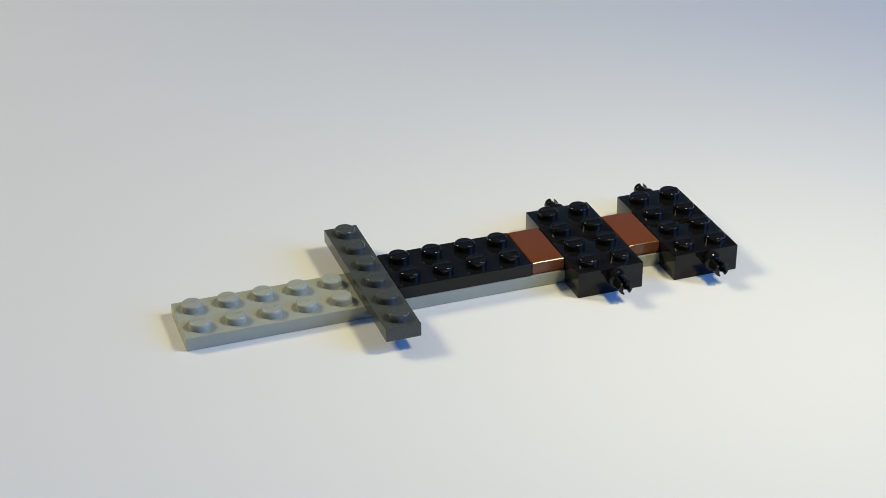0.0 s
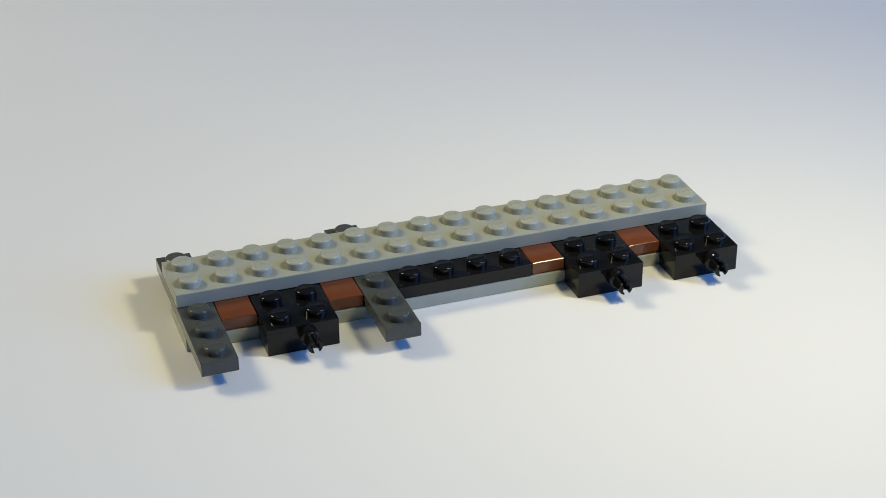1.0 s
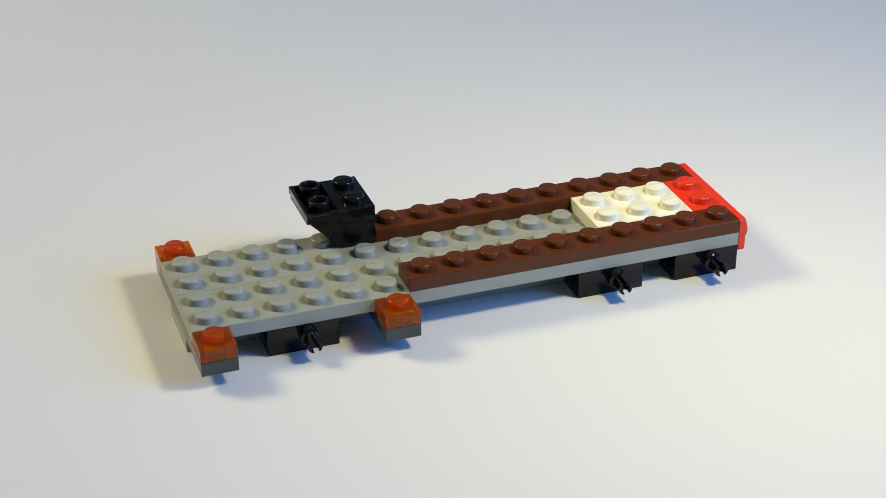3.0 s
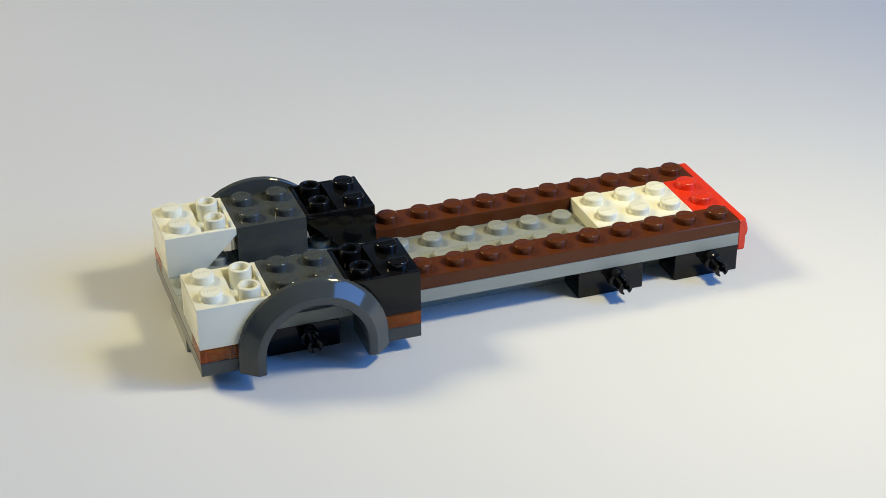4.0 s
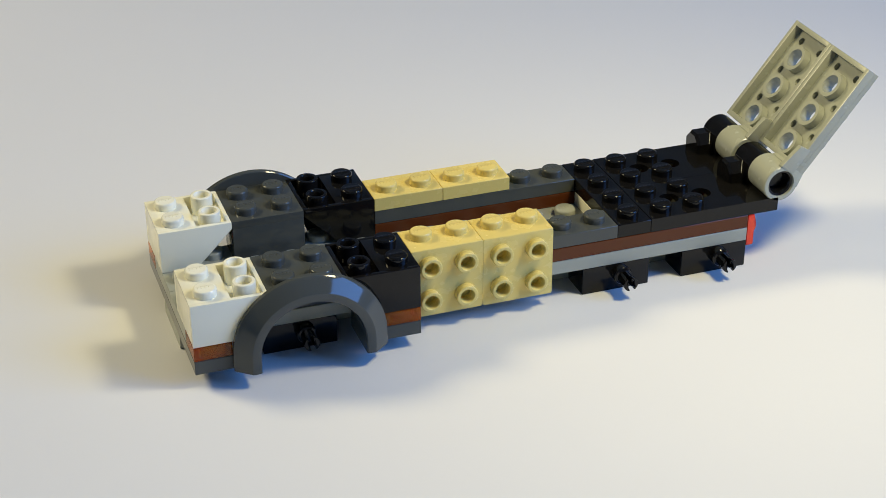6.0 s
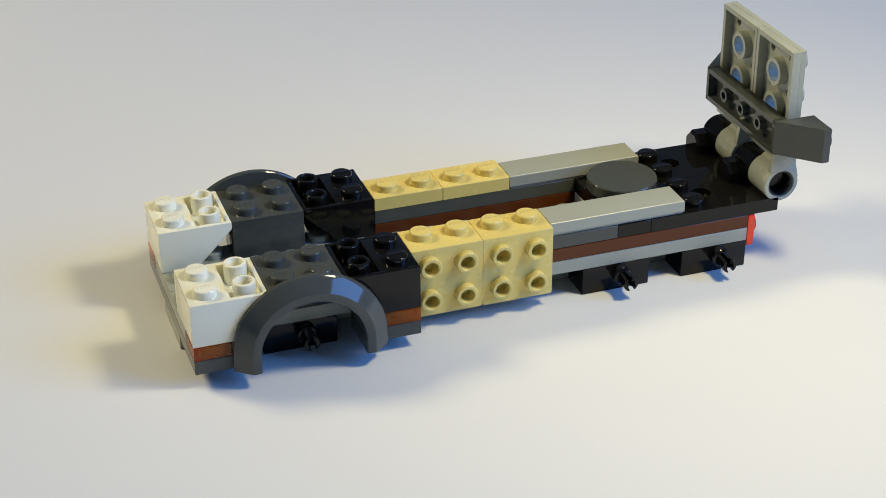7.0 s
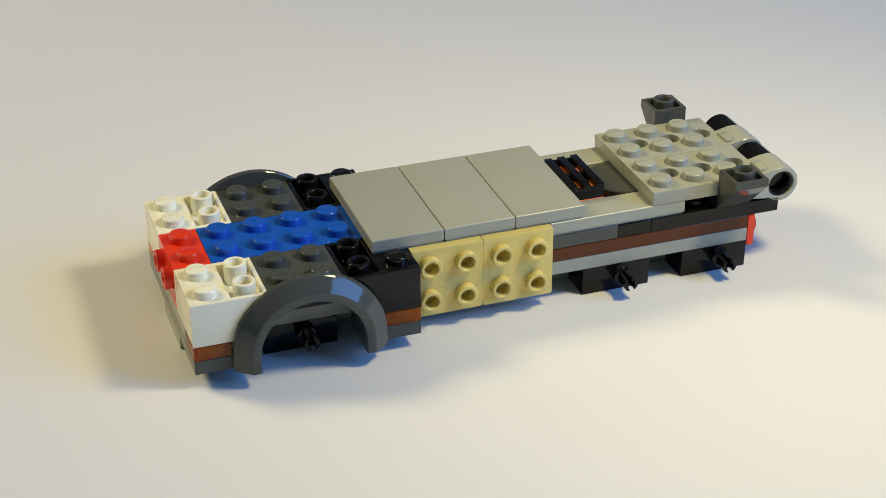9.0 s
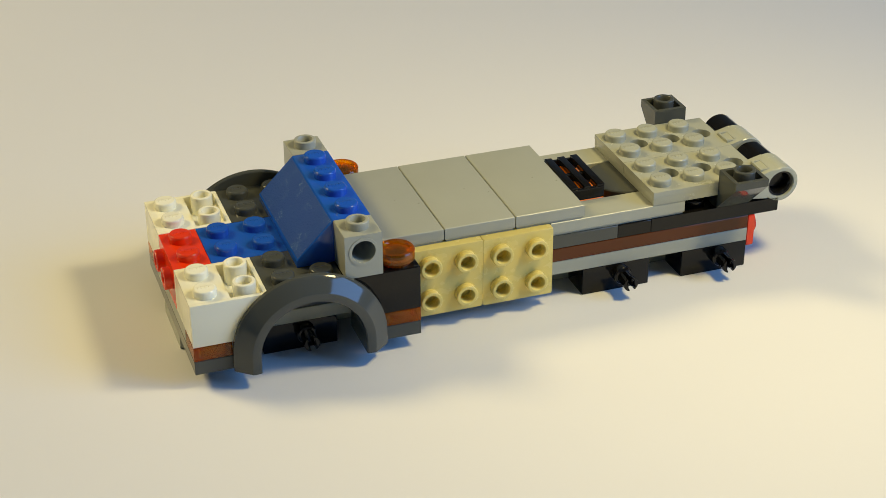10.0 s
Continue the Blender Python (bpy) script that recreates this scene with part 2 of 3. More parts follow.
def inverted_slope(material, label, group, flip):
    """Two by two brick whose lower half slopes back under a pair of open studs."""
    root = thing("inverted_slope_brick", label, "toy brick", group)
    t = 0.0011

    def u(x):
        return 2 * p - x if flip else x
    full = [(u(GAP), 0.00002), (u(GAP), 3 * h), (u(2 * p - GAP), 3 * h), (u(2 * p - GAP), 3 * h - 0.0016), (u(p), 0.00002)]
    inner = [(u(0.0004), 0.0001), (u(0.0004), 3 * h - 0.0001), (u(p + 0.0004), 3 * h - 0.0001), (u(p + 0.0004), 3 * h - 0.0026),
             (u(2 * p - 0.0002), 3 * h - 0.0026), (u(2 * p - 0.0004), 3 * h - 0.0018), (u(p - 0.0001), 0.0001)]
    bm = bmesh.new()
    prism(bm, full, GAP, t, "y")
    prism(bm, full, 2 * p - t, 2 * p - GAP, "y")
    prism(bm, inner, t - 0.0003, 2 * p - t + 0.0003, "y", 0)
    lid = sorted((u(GAP + 0.00003), u(p + 0.0005)))
    box(bm, lid[0], lid[1], t * .5, 2 * p - t * .5, 3 * h - 0.0008, 3 * h - 0.00002, bevel=0.00006)
    wall = sorted((u(GAP + 0.00003), u(0.0009)))
    box(bm, wall[0], wall[1], t * .5, 2 * p - t * .5, 0.00005, 3 * h - 0.0001, bevel=0.0001)
    rim = sorted((u(2 * p - 0.0009), u(2 * p - GAP - 0.00003)))
    box(bm, rim[0], rim[1], t * .5, 2 * p - t * .5, 3 * h - 0.0016, 3 * h - 0.00003, bevel=0.00006)
    part("body", bm, material, root)
    for j in (.5, 1.5):
        stud(root, material, pose(u(.5 * p), j * p, 3 * h))
        stud(root, material, pose(u(1.5 * p), j * p, 3 * h - 0.0026), True, 0.0043)
    return root


def mudguard(label, far):
    """A two by two studded block with a round wheel arch, four studs wide, on its outer side."""
    root = thing("mudguard", label, "toy mudguard", "wheel arches")
    cx, cz, foot = p, 0.0066 - 3 * h, 0.0034 - 3 * h

    def yy(v):
        return 2 * p - v if far else v
    bm = bmesh.new()
    a, b = sorted((yy(0.0002), yy(2 * p - GAP)))
    box(bm, GAP, 2 * p - GAP, a, b, 3 * h - 0.0019, 3 * h - 0.00002)
    a, b = sorted((yy(1.02 * p), yy(2 * p - GAP)))
    box(bm, GAP, 2 * p - GAP, a, b, 0.00002, 3 * h - 0.0018)
    part("body", bm, DARK_GREY, root)
    bm = bmesh.new()
    section = [(0.0110, 0.0076), (0.0110, -0.0036), (0.0112, -0.0040), (0.0126, -0.0041), (0.0130, -0.0040), (0.0132, -0.00383), (0.0156, -0.00185), (0.0159, -0.0016), (0.0162, -0.0012),
               (0.0162, -0.0002), (0.0160, 0.0), (0.0124, 0.0002), (0.0124, 0.0076)]
    steps = [("leg", 1)] + [("arc", q) for q in np.linspace(0, math.pi, 41)] + [("leg", -1)]
    rings = []
    for kind, q in steps:
        ring = []
        for r, y in section:
            if kind == "leg":
                ring.append(bm.verts.new((cx + q * r, yy(y), foot)))
            else:
                ring.append(bm.verts.new((cx + r * math.cos(q), yy(y), cz + (r - 0.00045 if r > 0.014 else r) * math.sin(q))))
        rings.append(ring)
    n = len(section)
    for s, e in zip(rings, rings[1:]):
        for i in range(n):
            bm.faces.new((s[i], s[(i + 1) % n], e[(i + 1) % n], e[i]))
    bm.faces.new(rings[0])
    bm.faces.new(rings[-1][::-1])
    part("arch", bm, DARK_GREY, root)
    top_studs(root, DARK_GREY, [((i + .5) * p, (j + .5) * p) for i in range(2) for j in range(2)], 3 * h)
    return root


def rounded(u0, u1, v0, v1, r, n=5):
    out = []
    for cu, cv, a0 in ((u1 - r, v1 - r, 0), (u0 + r, v1 - r, 90), (u0 + r, v0 + r, 180), (u1 - r, v0 + r, 270)):
        for i in range(n + 1):
            a = radians(a0 + 90 * i / n)
            out.append((cu + r * math.cos(a), cv + r * math.sin(a)))
    return out


def tan_bracket(far):
    """A one by two plate with a two by two wall of open studs hanging at its outer side."""
    root = thing("toy_bracket", "tan plastic bracket with four open studs on its side wall", "toy bracket", "tan brackets")
    bm = bmesh.new()
    box(bm, GAP, 2 * p - GAP, GAP if far else -0.00166, p + 0.00166 if far else p - GAP, 0.00002, h - 0.00002, hollow=0.002)
    part("body", bm, TAN, root)
    top_studs(root, TAN, [(.5 * p, .5 * p), (1.5 * p, .5 * p)], h)
    bm = bmesh.new()
    a, b = (p - 0.0001, p + 0.0017) if far else (-0.0017, 0.0001)
    outer, inner = sorted((a, b), reverse=far)
    step = 0.0012 if outer < inner else -0.0012
    holed(bm, rounded(GAP, 2 * p - GAP, h - 2 * p, h - 0.00014, 0.0005),
          [(i * p, h - k * p, 0.00152) for i in (.5, 1.5) for k in (.5, 1.5)], *sorted((outer, outer + step)), "y")
    prism(bm, rounded(0.0001, 2 * p - 0.0001, h - 2 * p + 0.0001, h - 0.0003, 0.0004), *sorted((outer + step * 0.9, inner)), "y", 0)
    wall = part("side_wall", bm, TAN, root)
    for i in (.5, 1.5):
        for k in (.5, 1.5):
            stud(root, TAN, pose(i * p, b if far else a, h - k * p, -90 if far else 90, 0, 0), True, parent=wall)
    return root


def red_bracket():
    root = thing("toy_bracket", "bright red plastic bracket with a rounded upright end plate", "toy bracket")
    bm = bmesh.new()
    box(bm, GAP, p + 0.0002, p + GAP, 3 * p - GAP, 0.00002, h - 0.00002, hollow=0.002)
    part("body", bm, RED, root)
    top_studs(root, RED, [(.5 * p, 1.5 * p), (.5 * p, 2.5 * p)], h)
    bm = bmesh.new()
    prism(bm, rounded(GAP, 4 * p - GAP, h - p, h - 0.00005, 0.0006), p + 0.0001, p + 0.0017, "x", 0.0002)
    plate = part("end_plate", bm, RED, root)
    for j in range(4):
        stud(root, RED, pose(p + 0.0016, (j + .5) * p, h - .5 * p, 0, 90, 0), parent=plate)
    return root


AXIS_X, AXIS_Z = 17 * p - 0.0004, 6 * h
TIP = -4 * p + 0.0006


def grey_hinge():
    """The upper half of the articulated hinge; its origin lies on the axle, at the near side."""
    root = thing("hinge_plate", "aged light grey hinge plate with studs and round holes", "toy hinge", "grey hinge plates")
    holes = [(-k * p, p, 0.0022) for k in (1.0, 2.0, 3.0)]
    holes += [(-(k + .5) * p, (.5 + j) * p, 0.0009) for k in (1, 2, 3) for j in (0, 1)]
    bm = bmesh.new()
    holed(bm, [(TIP, GAP), (-.55 * p, GAP), (-.55 * p, 2 * p - GAP), (TIP, 2 * p - GAP)], holes, 0.0020, h, "z")
    w = 0.0012
    for a, b, c, d in ((TIP + 0.00003, -.55 * p, GAP + 0.00003, w), (TIP + 0.00003, -.55 * p, 2 * p - w, 2 * p - GAP - 0.00003),
                       (TIP + 0.00003, TIP + w, w * .9, 2 * p - w * .9), (-.55 * p - w, -.55 * p, w * .9, 2 * p - w * .9)):
        box(bm, a, b, c, d, 0.0, 0.0021, bevel=0.00012)
    prism(bm, [(-1.22 * p, 0.0008), (-1.16 * p, -0.0021), (-0.9 * p, -0.0024), (-0.40 * p, -0.0030), (-0.40 * p, 0.0008)], -0.00004, 0.0012, "y", 0.0001)
    part("body", bm, OLD_GREY, root)
    for k in (1.0, 2.0, 3.0):
        bm = bmesh.new()
        lathe(bm, [(0.0031, 0.0001), (0.0031, 0.0021), (0.0022, 0.0021), (0.0022, 0.0001)], close=True)
        part("tube", bm, OLD_GREY, root, at=pose(-k * p, p, 0))
    bm = bmesh.new()
    turn = pose(0, 0, 0, -90, 0, 0)
    lathe(bm, [(0.0040, GAP), (0.00418, GAP + 0.0002), (0.00418, p - GAP - 0.0002), (0.0040, p - GAP), (0.0032, p - GAP), (0.0031, p - 0.0003),
               (0.0031, 0.0003), (0.0032, GAP)], 32, turn, close=True)
    prism(bm, [(-.6 * p, 0.0), (-.6 * p, h), (-0.0012, 0.0041), (-0.0040, 0.0006), (-0.0041, -0.0010)], 2 * GAP, p - 2 * GAP, "y", 0.0001)
    part("knuckle", bm, OLD_GREY, root)
    bm = bmesh.new()
    lathe(bm, [(0.0012, 0.0034), (0.0020, 0.0032), (0.0023, 0.0011), (0.0026, 0.0006), (0.0030, 0.0005), (0.0030, 2 * p - 0.0008)], 24, turn)
    part("axle", bm, BLACK, root, "black round axle")
    top_studs(root, OLD_GREY, [(-(k + .5) * p, (j + .5) * p) for k in (1, 2, 3) for j in range(2)], h)
    bm = bmesh.new()
    for a, b, c, d in ((-.60, -.54, .16, .76), (-.34, -.28, .16, .76), (-.56, -.32, .16, .22), (-.56, -.32, .70, .76)):
        box(bm, a * p, b * p, c * p, d * p, h - 0.0002, h + 0.00062, bevel=0.00008)
    part("slot_rim", bm, OLD_GREY, root)
    return root


def black_hinge():
    """The lower half of the hinge, fixed on the deck."""
    root = thing("hinge_plate", "glossy black hinge plate with studs and raised knuckle", "toy hinge", "black hinge plates")
    bm = bmesh.new()
    holed(bm, [(GAP, GAP), (3.9 * p, GAP), (3.9 * p, 2 * p - GAP), (GAP, 2 * p - GAP)], [(k * p, p, 0.0022) for k in (1, 2)], 0.00002, h - 0.00002, "z")
    part("body", bm, BLACK, root)
    top_studs(root, BLACK, [((i + .5) * p, (j + .5) * p) for i in range(2) for j in range(2)], h)
    bm = bmesh.new()
    turn = pose(4 * p - 0.0004, 0, 2 * h, -90, 0, 0)
    lathe(bm, [(0.0036, p + GAP), (0.0039, p + GAP + 0.0003), (0.0039, 2 * p - 0.0012), (0.0036, 2 * p - 0.0009)], 32, turn)
    prism(bm, [(3.47 * p, h - 0.0001), (3.48 * p, 2 * h), (3.9 * p, 2 * h + 0.001), (3.9 * p, h - 0.0001)], p + 2 * GAP, 2 * p - 0.0011, "y", 0.0002)
    part("knuckle", bm, BLACK, root)
    bm = bmesh.new()
    lathe(bm, [(0.0031, 0), (0.0037, 0.0006), (0.0037, 0.0042), (0.0034, 0.0045)], 8, pose(3.0 * p, 1.62 * p, h + 0.0010, 0, 90, 0) @ pose(0, 0, 0, 0, 0, 22.5))
    part("stop_knob", bm, BLACK, root)
    return root


def wing():
    """A six stud bar with upturned sloping ends, clipped under the grey hinge plates; origin on the axle."""
    root = thing("inverted_slope_bar", "dark grey bar with upturned hollow sloping ends", "toy brick")
    bm = bmesh.new()
    x0, x1, z0 = -2 * p + GAP, -p - GAP, -h + 0.0001
    holed(bm, [(p, z0), (5 * p, z0), (5 * p, -0.0001), (p, -0.0001)], [], x0, x0 + 0.0011, "x")
    holed(bm, [(p, z0), (5 * p, z0), (5 * p, -0.0001), (p, -0.0001)], [], x1 - 0.0011, x1, "x")
    box(bm, x0, x1, p, 5 * p, -0.0012, -0.0001, bevel=0)
    for k in range(1, 4):
        lathe(bm, [(0.0016, z0 + 0.0002), (0.0016, -0.0011), (0.0009, -0.0011), (0.0009, z0 + 0.0002)], 16, pose(-1.5 * p, (k + 1) * p, 0), close=True)
    part("body", bm, DARK_GREY, root)
    for far in (False, True):
        def yy(v):
            return 6 * p - v if far else v
        bm = bmesh.new()
        top, deep, w = 2 * h, 2 * h - 0.0017, 0.0009
        side = [(yy(GAP), deep), (yy(p), z0), (yy(1.12 * p), z0), (yy(1.12 * p), -0.0001), (yy(p - 0.0002), -0.0001), (yy(p - 0.0002), deep)]
        prism(bm, side, x0, x1, "x", 0)
        a, b = sorted((yy(GAP), yy(p - 0.0002)))
        for q in ((x0, x0 + w, a, b), (x1 - w, x1, a, b), (x0 + w, x1 - w, a, a + w), (x0 + w, x1 - w, b - w, b)):
            box(bm, *q, deep, top, bevel=0)
        end = part("sloped_end", bm, DARK_GREY, root)
        stud(root, DARK_GREY, pose(-1.5 * p, yy(.49 * p), 2 * h - 0.0017), True, 0.0030, parent=end)
    return root


def round_tile(radius, material, label, category="toy tile"):
    root = thing("round_tile", label, category)
    bm = bmesh.new()
    lathe(bm, [(radius - 0.0004, 0.00002), (radius - 0.0004, 0.0005), (radius, 0.0006), (radius, h - 0.00025), (radius - 0.0002, h - 0.00002)], 48)
    part("body", bm, material, root)
    return root


def amber_round():
    root = thing("round_light", "round clear amber plastic light", "toy light", "amber round lights")
    bm = bmesh.new()
    lathe(bm, [(0.0031, 0.0), (0.0031, 0.0008), (0.0039, 0.0010), (0.0039, 0.0016), (0.0034, 0.0016), (0.0026, 0.0010), (0.0026, 0.0)], 36, close=True)
    part("base", bm, AMBER, root)
    bm = bmesh.new()
    lathe(bm, [(0.0039, 0.00165), (0.0039, h - 0.0003), (0.0037, h), (0.0030, h), (0.0028, h - 0.0004)], 36)
    part("lens", bm, AMBER, root)
    return root


def side_stud_brick():
    """The red one by two brick with two studs on its front."""
    root = thing("toy_brick", "bright red brick with two studs on its front side", "toy brick")
    bm = bmesh.new()
    box(bm, GAP, p - GAP, GAP, 2 * p - GAP, 0.00002, 3 * h - 0.00002, hollow=0.008)
    part("body", bm, RED, root)
    top_studs(root, RED, [(.5 * p, .5 * p), (.5 * p, 1.5 * p)], 3 * h)
    for j in (.5, 1.5):
        stud(root, RED, pose(GAP, j * p, 0.0056, 0, -90, 0), True)
    return root


def grille():
    root = thing("grille_tile", "black slotted grille tile", "toy tile")
    for a, b in ((GAP, 0.0010), (0.92 * p, 1.08 * p), (2 * p - 0.0010, 2 * p - GAP)):
        bm = bmesh.new()
        box(bm, GAP, p - GAP, a, b, 0.00002, 0.0026)
        part("cross_rail", bm, BLACK, root)
    for i in range(3):
        bm = bmesh.new()
        x = 0.0002 + i * 0.0031
        box(bm, x, x + 0.0017, 0.0002, 2 * p - 0.0002, 0.0018, h)
        part("slat", bm, BLACK, root)
    return root


def technic_brick():
    """A cube brick with a round cross hole and an open stud."""
    root = thing("toy_brick", "light grey cube brick with a round cross hole", "toy brick", "grey hole bricks")
    bm = bmesh.new()
    holed(bm, rounded(GAP, p - GAP, 0.00002, 3 * h, 0.00015, 2), [(p / 2, 0.0058, 0.0025)], GAP, p - GAP, "y")
    part("body", bm, LIGHT_GREY, root)
    for y, turn in ((0.0, 90), (p, -90)):
        bm = bmesh.new()
        lathe(bm, [(0.0031, -0.0001), (0.0031, 0.00012), (0.0025, 0.00012), (0.0025, -0.0006)], 28, close=True)
        part("hole_rim", bm, LIGHT_GREY, root, at=pose(p / 2, y + (GAP if turn > 0 else -GAP), 0.0058, turn, 0, 0))
    stud(root, LIGHT_GREY, pose(p / 2, p / 2, 3 * h), True)
    return root


def slope_brick():
    root = thing("slope_brick", "blue slope brick with a rough speckled slanting face", "toy brick")
    bm = bmesh.new()
    prism(bm, [(GAP, 0.00002), (2 * p - GAP, 0.00002), (2 * p - GAP, 3 * h), (p, 3 * h), (GAP, 0.0016)], GAP, 4 * p - GAP, "y", 0.00015)
    part("body", bm, BLUE, root)
    bm = bmesh.new()
    d = Vector((-(3 * h - 0.0016), 0, p)).normalized() * 0.00004
    a, b = Vector((GAP, 0, 0.0016)), Vector((p, 0, 3 * h))
    run = (b - a).normalized() * 0.0004
    quad = [(a + run), (b - run)]
    out = [(quad[0].x, quad[0].z), (quad[1].x, quad[1].z), (quad[1].x + d.x, quad[1].z + d.z), (quad[0].x + d.x, quad[0].z + d.z)]
    prism(bm, out, 0.0004, 4 * p - 0.0004, "y", 0)
    part("slanting_face", bm, BLUE_SPECKLED, root, "rough speckled slanting face")
    top_studs(root, BLUE, [(1.5 * p, (j + .5) * p) for j in range(4)], 3 * h)
    return root


# ---- the ground ----


def sheet(name, label, category, material, x0, x1, y0, y1, z0, z1, kind="structure"):
    bm = bmesh.new()
    box(bm, x0, x1, y0, y1, z0, z1, bevel=0.0001)
    ob = new(name, to_mesh(bm, name, material))
    return tagged(ob, label, category, kind=kind)


sheet("ground", "large smooth sheet of white paper on the table", "paper", PAPER, -0.70, 0.90, -0.55, 0.95, -0.0004, 0.0)
table = thing("table", "pale wooden table under the white paper", "table")
bm = bmesh.new()
box(bm, -0.75, 0.95, -0.60, 1.00, -0.030, -0.0006, bevel=0.002)
part("table_top", bm, DESK, table)
for x in (-0.70, 0.85):
    for y in (-0.55, 0.90):
        bm = bmesh.new()
        box(bm, x, x + 0.05, y, y + 0.05, -0.75, -0.0302, bevel=0.002)
        part("leg", bm, DESK, table)

# plain unseen room round the table, to bounce light; blue enters by its window
# colour set so that the added walls and ceiling give a warm fill
WALL = paper_material("warm_bounce_wall", (0.66, 0.60, 0.50), 0.3)
WX, WY, F, T = 2.1, 2.4, -0.75, 1.85
sheet("floor", "plain pale unseen floor", "floor", DESK, -WX, WX, -WY, WY, F - 0.1, F)
sheet("ceiling", "plain unseen ceiling", "ceiling", WALL, -WX, WX, -WY, WY, T, T + 0.1)
for name, q in (("wall_west", (-WX - 0.1, -WX, -WY, WY)), ("wall_north", (-WX, WX, WY, WY + 0.1)), ("wall_south", (-WX, WX, -WY - 0.1, -WY))):
    sheet(name, "plain unseen room wall", "wall", WALL, *q, F, T)
bm = bmesh.new()
Y0, Y1, Z0, Z1 = -1.75, -0.45, 0.45, 1.65
for q in ((-WY, Y0, F, T), (Y1, WY, F, T), (Y0, Y1, F, Z0), (Y0, Y1, Z1, T)):
    box(bm, WX, WX + 0.1, *q, bevel=0)
tagged(new("wall_east", to_mesh(bm, "wall_east", WALL)), "plain unseen wall with a window opening", "wall", kind="structure")

# ---- the toy vehicle, piece by piece in the order of building ----
FLAT = []      # (root, step, end pose, parked pose)
SHELF = [0.06, -0.16, 0.0]


def park(width, depth):
    """The next free spot on the paper beside the camera."""
    if SHELF[0] + width > 0.42:
        SHELF[0], SHELF[1], SHELF[2] = 0.06, SHELF[1] - SHELF[2] - 0.006, 0.0
    x, y = SHELF[0], SHELF[1] - depth
    SHELF[0] += width + 0.006
    SHELF[2] = max(SHELF[2], depth)
    return x, y


def put(root, step, x, y, z, size=(2, 2), low=0.0, off=(0.0, 0.0)):
    """Places a piece, in studs and plates; step -1 stands from the start."""
    end = pose(x * p, y * p, z * h)
    root.matrix_basis = end
    if step >= 0:
        px, py = park(size[0] * p, size[1] * p)
        FLAT.append((root, step, end, pose(px + off[0], py + off[1], low)))
    return root


RUST_TILE = "glossy rust brown tile between the black holders"
HOLDER = "black wheel holder plate with a split axle pin"
put(toy_plate(16, 2, LIGHT_GREY, "long light grey base plate lying on paper", group="long grey plates"), -1, 0, 2, 0)
put(toy_plate(4, 2, BLACK, "black plate in the middle of the chassis"), -1, 6, 2, 1)
put(toy_tile(1, 2, RUST, RUST_TILE, "rust tiles"), -1, 10, 2, 1)
put(toy_tile(1, 2, RUST, RUST_TILE, "rust tiles"), -1, 13, 2, 1)
for x in (11, 14):
    put(wheel_holder(HOLDER, False), -1, x, 1, 0)
    put(wheel_holder(HOLDER, True), -1, x, 3, 0)
CROSS = "narrow dark grey cross plate with six studs"
put(toy_plate(1, 6, DARK_GREY, CROSS, group="cross plates"), -1, 5, 0, 1)
put(toy_tile(1, 2, RUST, RUST_TILE, "rust tiles"), 0, 4, 2, 1, (1, 2))
put(wheel_holder(HOLDER, True), 1, 2, 3, 0)
put(wheel_holder(HOLDER, False), 2, 2, 1, 0)
put(toy_tile(1, 2, RUST, RUST_TILE, "rust tiles"), 3, 1, 2, 1, (1, 2))
put(toy_plate(1, 6, DARK_GREY, CROSS, group="cross plates"), 4, 0, 0, 1, (1, 6))
DECK = "long light grey deck plate with two rows of studs"
put(toy_plate(16, 2, LIGHT_GREY, DECK, group="long grey plates"), 5, 0, 3, 2, (16, 2))
put(toy_plate(16, 2, LIGHT_GREY, DECK, group="long grey plates"), 6, 0, 1, 2, (16, 2))
for step, x, y in ((7, 5, 5), (8, 0, 5), (9, 5, 0), (10, 0, 0)):
    put(amber_lens(), step, x, y, 2, (1, 1))
put(red_bracket(), 11, 15, 1, 3, (1.5, 4), 0.0048)
put(toy_plate(3, 2, WHITE, "cream white plate with six studs on the deck"), 12, 12, 2, 3, (3, 2))
for step, y in ((13, 4), (14, 1)):
    put(toy_plate(10, 1, BROWN, "long dark brown plate along the deck edge", group="brown edge plates"), step, 6, y, 3, (10, 1))
WHITE_SLOPE, BLACK_SLOPE = "cream white inverted slope brick at the front corner", "glossy black inverted slope brick behind the arch"
put(inverted_slope(BLACK, BLACK_SLOPE, "black slopes", True), 15, 4, 4, 3)
put(mudguard("dark grey mudguard with a round wheel arch", True), 16, 2, 4, 3, (4, 3), 3 * h - 0.0034, (p, 0))
put(inverted_slope(WHITE, WHITE_SLOPE, "white slopes", False), 17, 0, 4, 3)
put(inverted_slope(WHITE, WHITE_SLOPE, "white slopes", False), 18, 0, 0, 3)
put(mudguard("dark grey mudguard with a round wheel arch", False), 19, 2, 0, 3, (4, 3), 3 * h - 0.0034, (p, p))
put(inverted_slope(BLACK, BLACK_SLOPE, "black slopes", True), 20, 4, 0, 3)
for step, y in ((21, 4), (22, 1)):
    put(toy_plate(6, 1, DARK_GREY, "narrow dark grey side plate with six studs", group="grey side plates"), step, 6, y, 4, (6, 1))
put(toy_plate(1, 4, BLACK, "narrow black cross plate with four studs"), 23, 12, 1, 4, (1, 4))
put(black_hinge(), 24, 13, 3, 4, (4.6, 2))
put(black_hinge(), 26, 13, 1, 4, (4.6, 2))
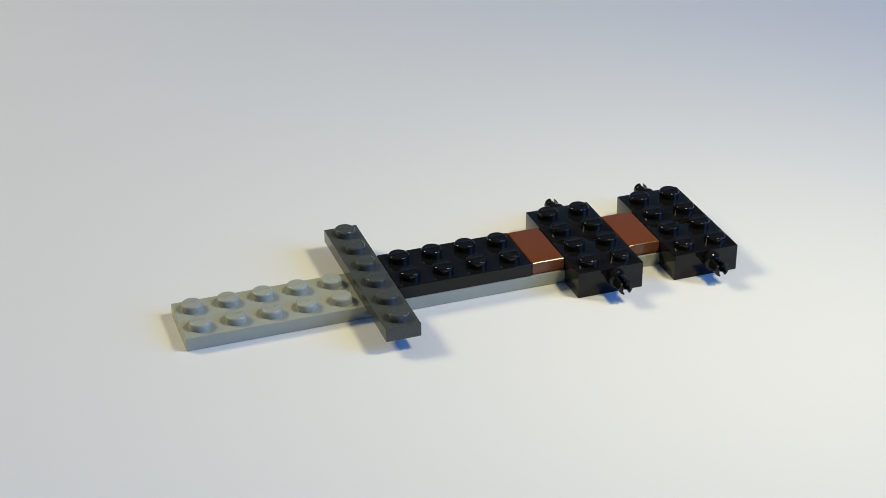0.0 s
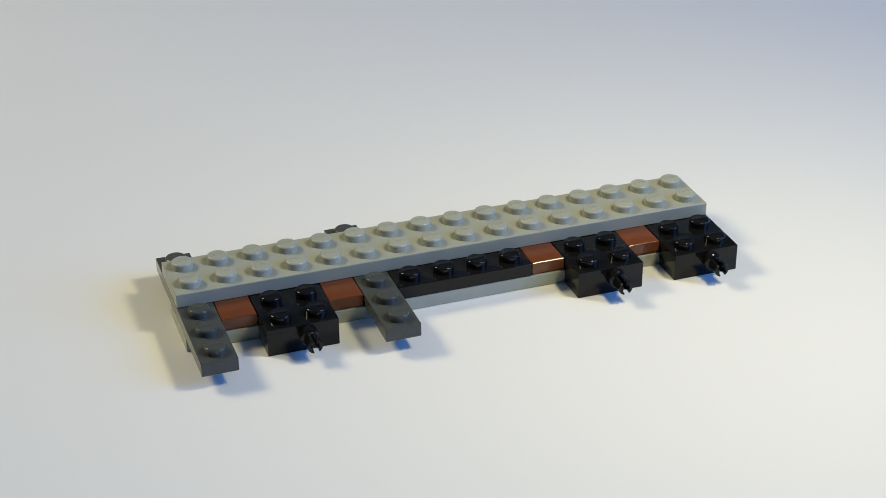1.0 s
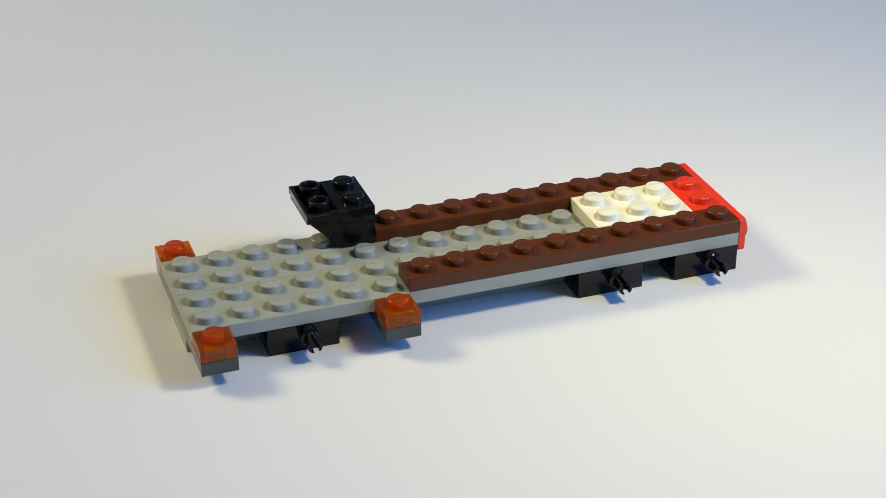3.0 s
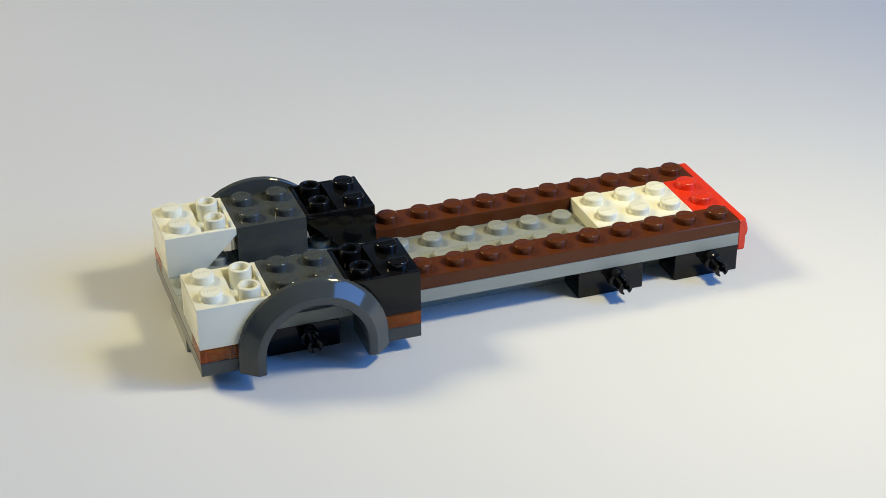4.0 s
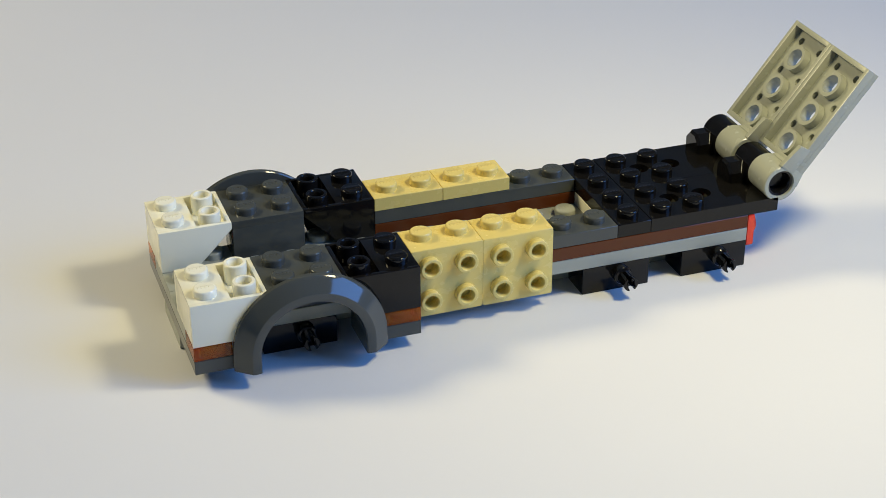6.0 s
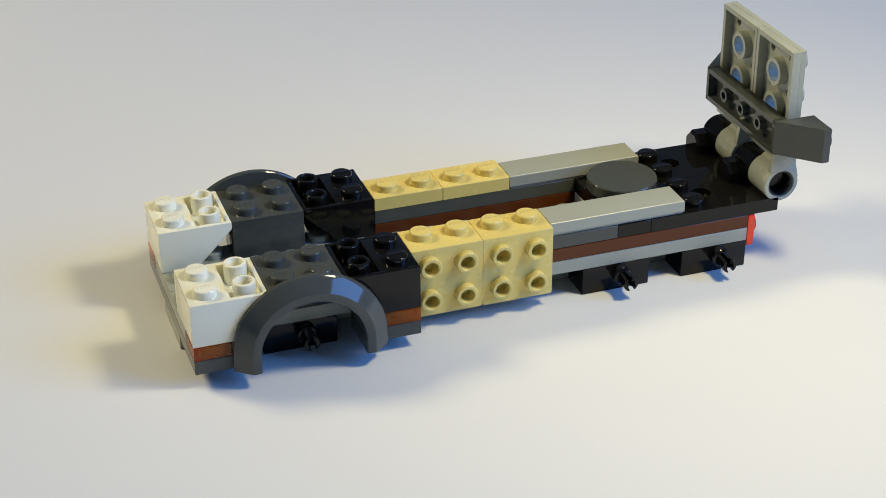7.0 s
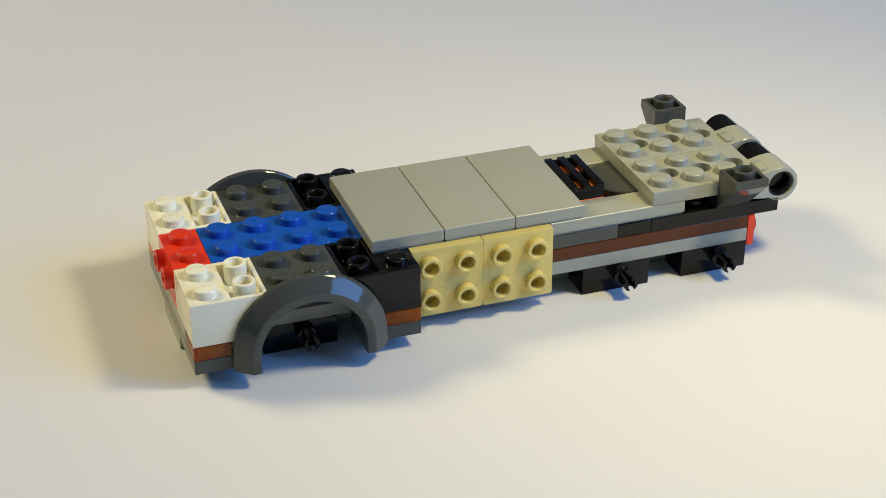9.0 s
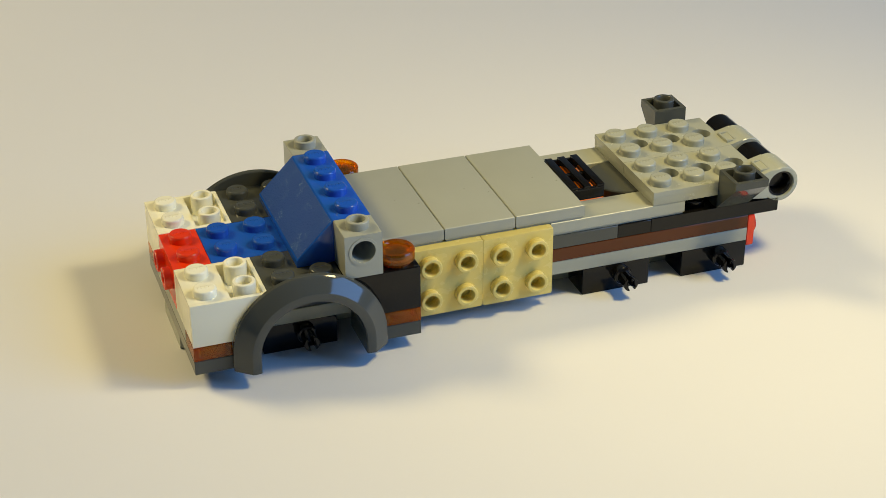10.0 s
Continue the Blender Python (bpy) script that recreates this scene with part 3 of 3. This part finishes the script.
for step, x in ((28, 6), (29, 8)):
    put(tan_bracket(True), step, x, 4, 5, (2, 2), 2 * p - h)
for step, x in ((30, 6), (31, 8)):
    put(tan_bracket(False), step, x, 1, 5, (2, 2), 2 * p - h, (0, p))
for step, y in ((32, 4), (33, 1)):
    put(toy_tile(4, 1, LIGHT_GREY, "smooth light grey rail tile on the side", "grey rail tiles"), step, 10, y, 5, (4, 1))
put(round_tile(0.00795, DARK_GREY, "round dark grey tile on the deck"), 34, 13, 3, 5, (2, 2), 0, (p, p))
put(toy_plate(3, 2, ORANGE, "bright orange plate with six studs"), 40, 9, 2, 5, (3, 2))
put(toy_plate(8, 2, BLUE, "long blue plate with sixteen studs"), 41, 1, 2, 5, (8, 2))
put(side_stud_brick(), 42, 0, 2, 3, (1.5, 2), 0, (.4 * p, 0))
put(grille(), 43, 11, 2, 6, (1, 2))
for step, x in ((44, 9), (45, 7), (46, 5)):
    put(toy_tile(2, 4, LIGHT_GREY, "smooth light grey roof tile", "grey roof tiles"), step, x, 1, 6, (2, 4))
for step, y in ((47, 5.5), (48, .5)):
    put(amber_round(), step, 5.5, y, 6, (1, 1), 0, (.5 * p, .5 * p))
for step, y in ((49, 5), (50, 0)):
    put(technic_brick(), step, 4, y, 6, (1, 1))
put(slope_brick(), 51, 3, 1, 6, (2, 4))

far_hinge, near_hinge, bar = grey_hinge(), grey_hinge(), wing()


# ---- what moves: each piece is set in place by hand between two exposures ----


def at_step(k):
    return math.ceil((0.019 + 0.1922 * k) * 30 - 1e-6) / 30


def swing(y, angle):
    """A hinged piece on the axle, opened by an angle from lying outwards."""
    return pose(AXIS_X, y * p, AXIS_Z, 0, 180 - angle, 0)


def motions():
    for root, step, end, parked in FLAT:
        t = at_step(step)
        walk(root, [(0.0, parked), (t - 1 / 30, parked), (t, end), (10.0, end)])
    for root, y, first in ((far_hinge, 3, 25), (near_hinge, 1, 27), (bar, 0, 35)):
        px, py = park(4.6 * p, (6 if root is bar else 2) * p)
        rows = [(0.0, pose(px, py, 0.0068, 0, 180, 0))]
        rows.append((at_step(first) - 1 / 30, rows[0][1]))
        for step, a in ((25, 11.5), (27, 52), (35, 61), (36, 90.3), (37, 124.5), (38, 149), (39, 180)):
            nxt = {25: 27, 27: 35, 35: 36, 36: 37, 37: 38, 38: 39, 39: None}[step]
            if nxt is not None and nxt <= first:
                continue
            t = at_step(max(step, first))
            rows.append((t, swing(y, a)))
            rows.append((at_step(nxt) - 1 / 30 if nxt is not None else 10.0, swing(y, a)))
        walk(root, rows)


motions()
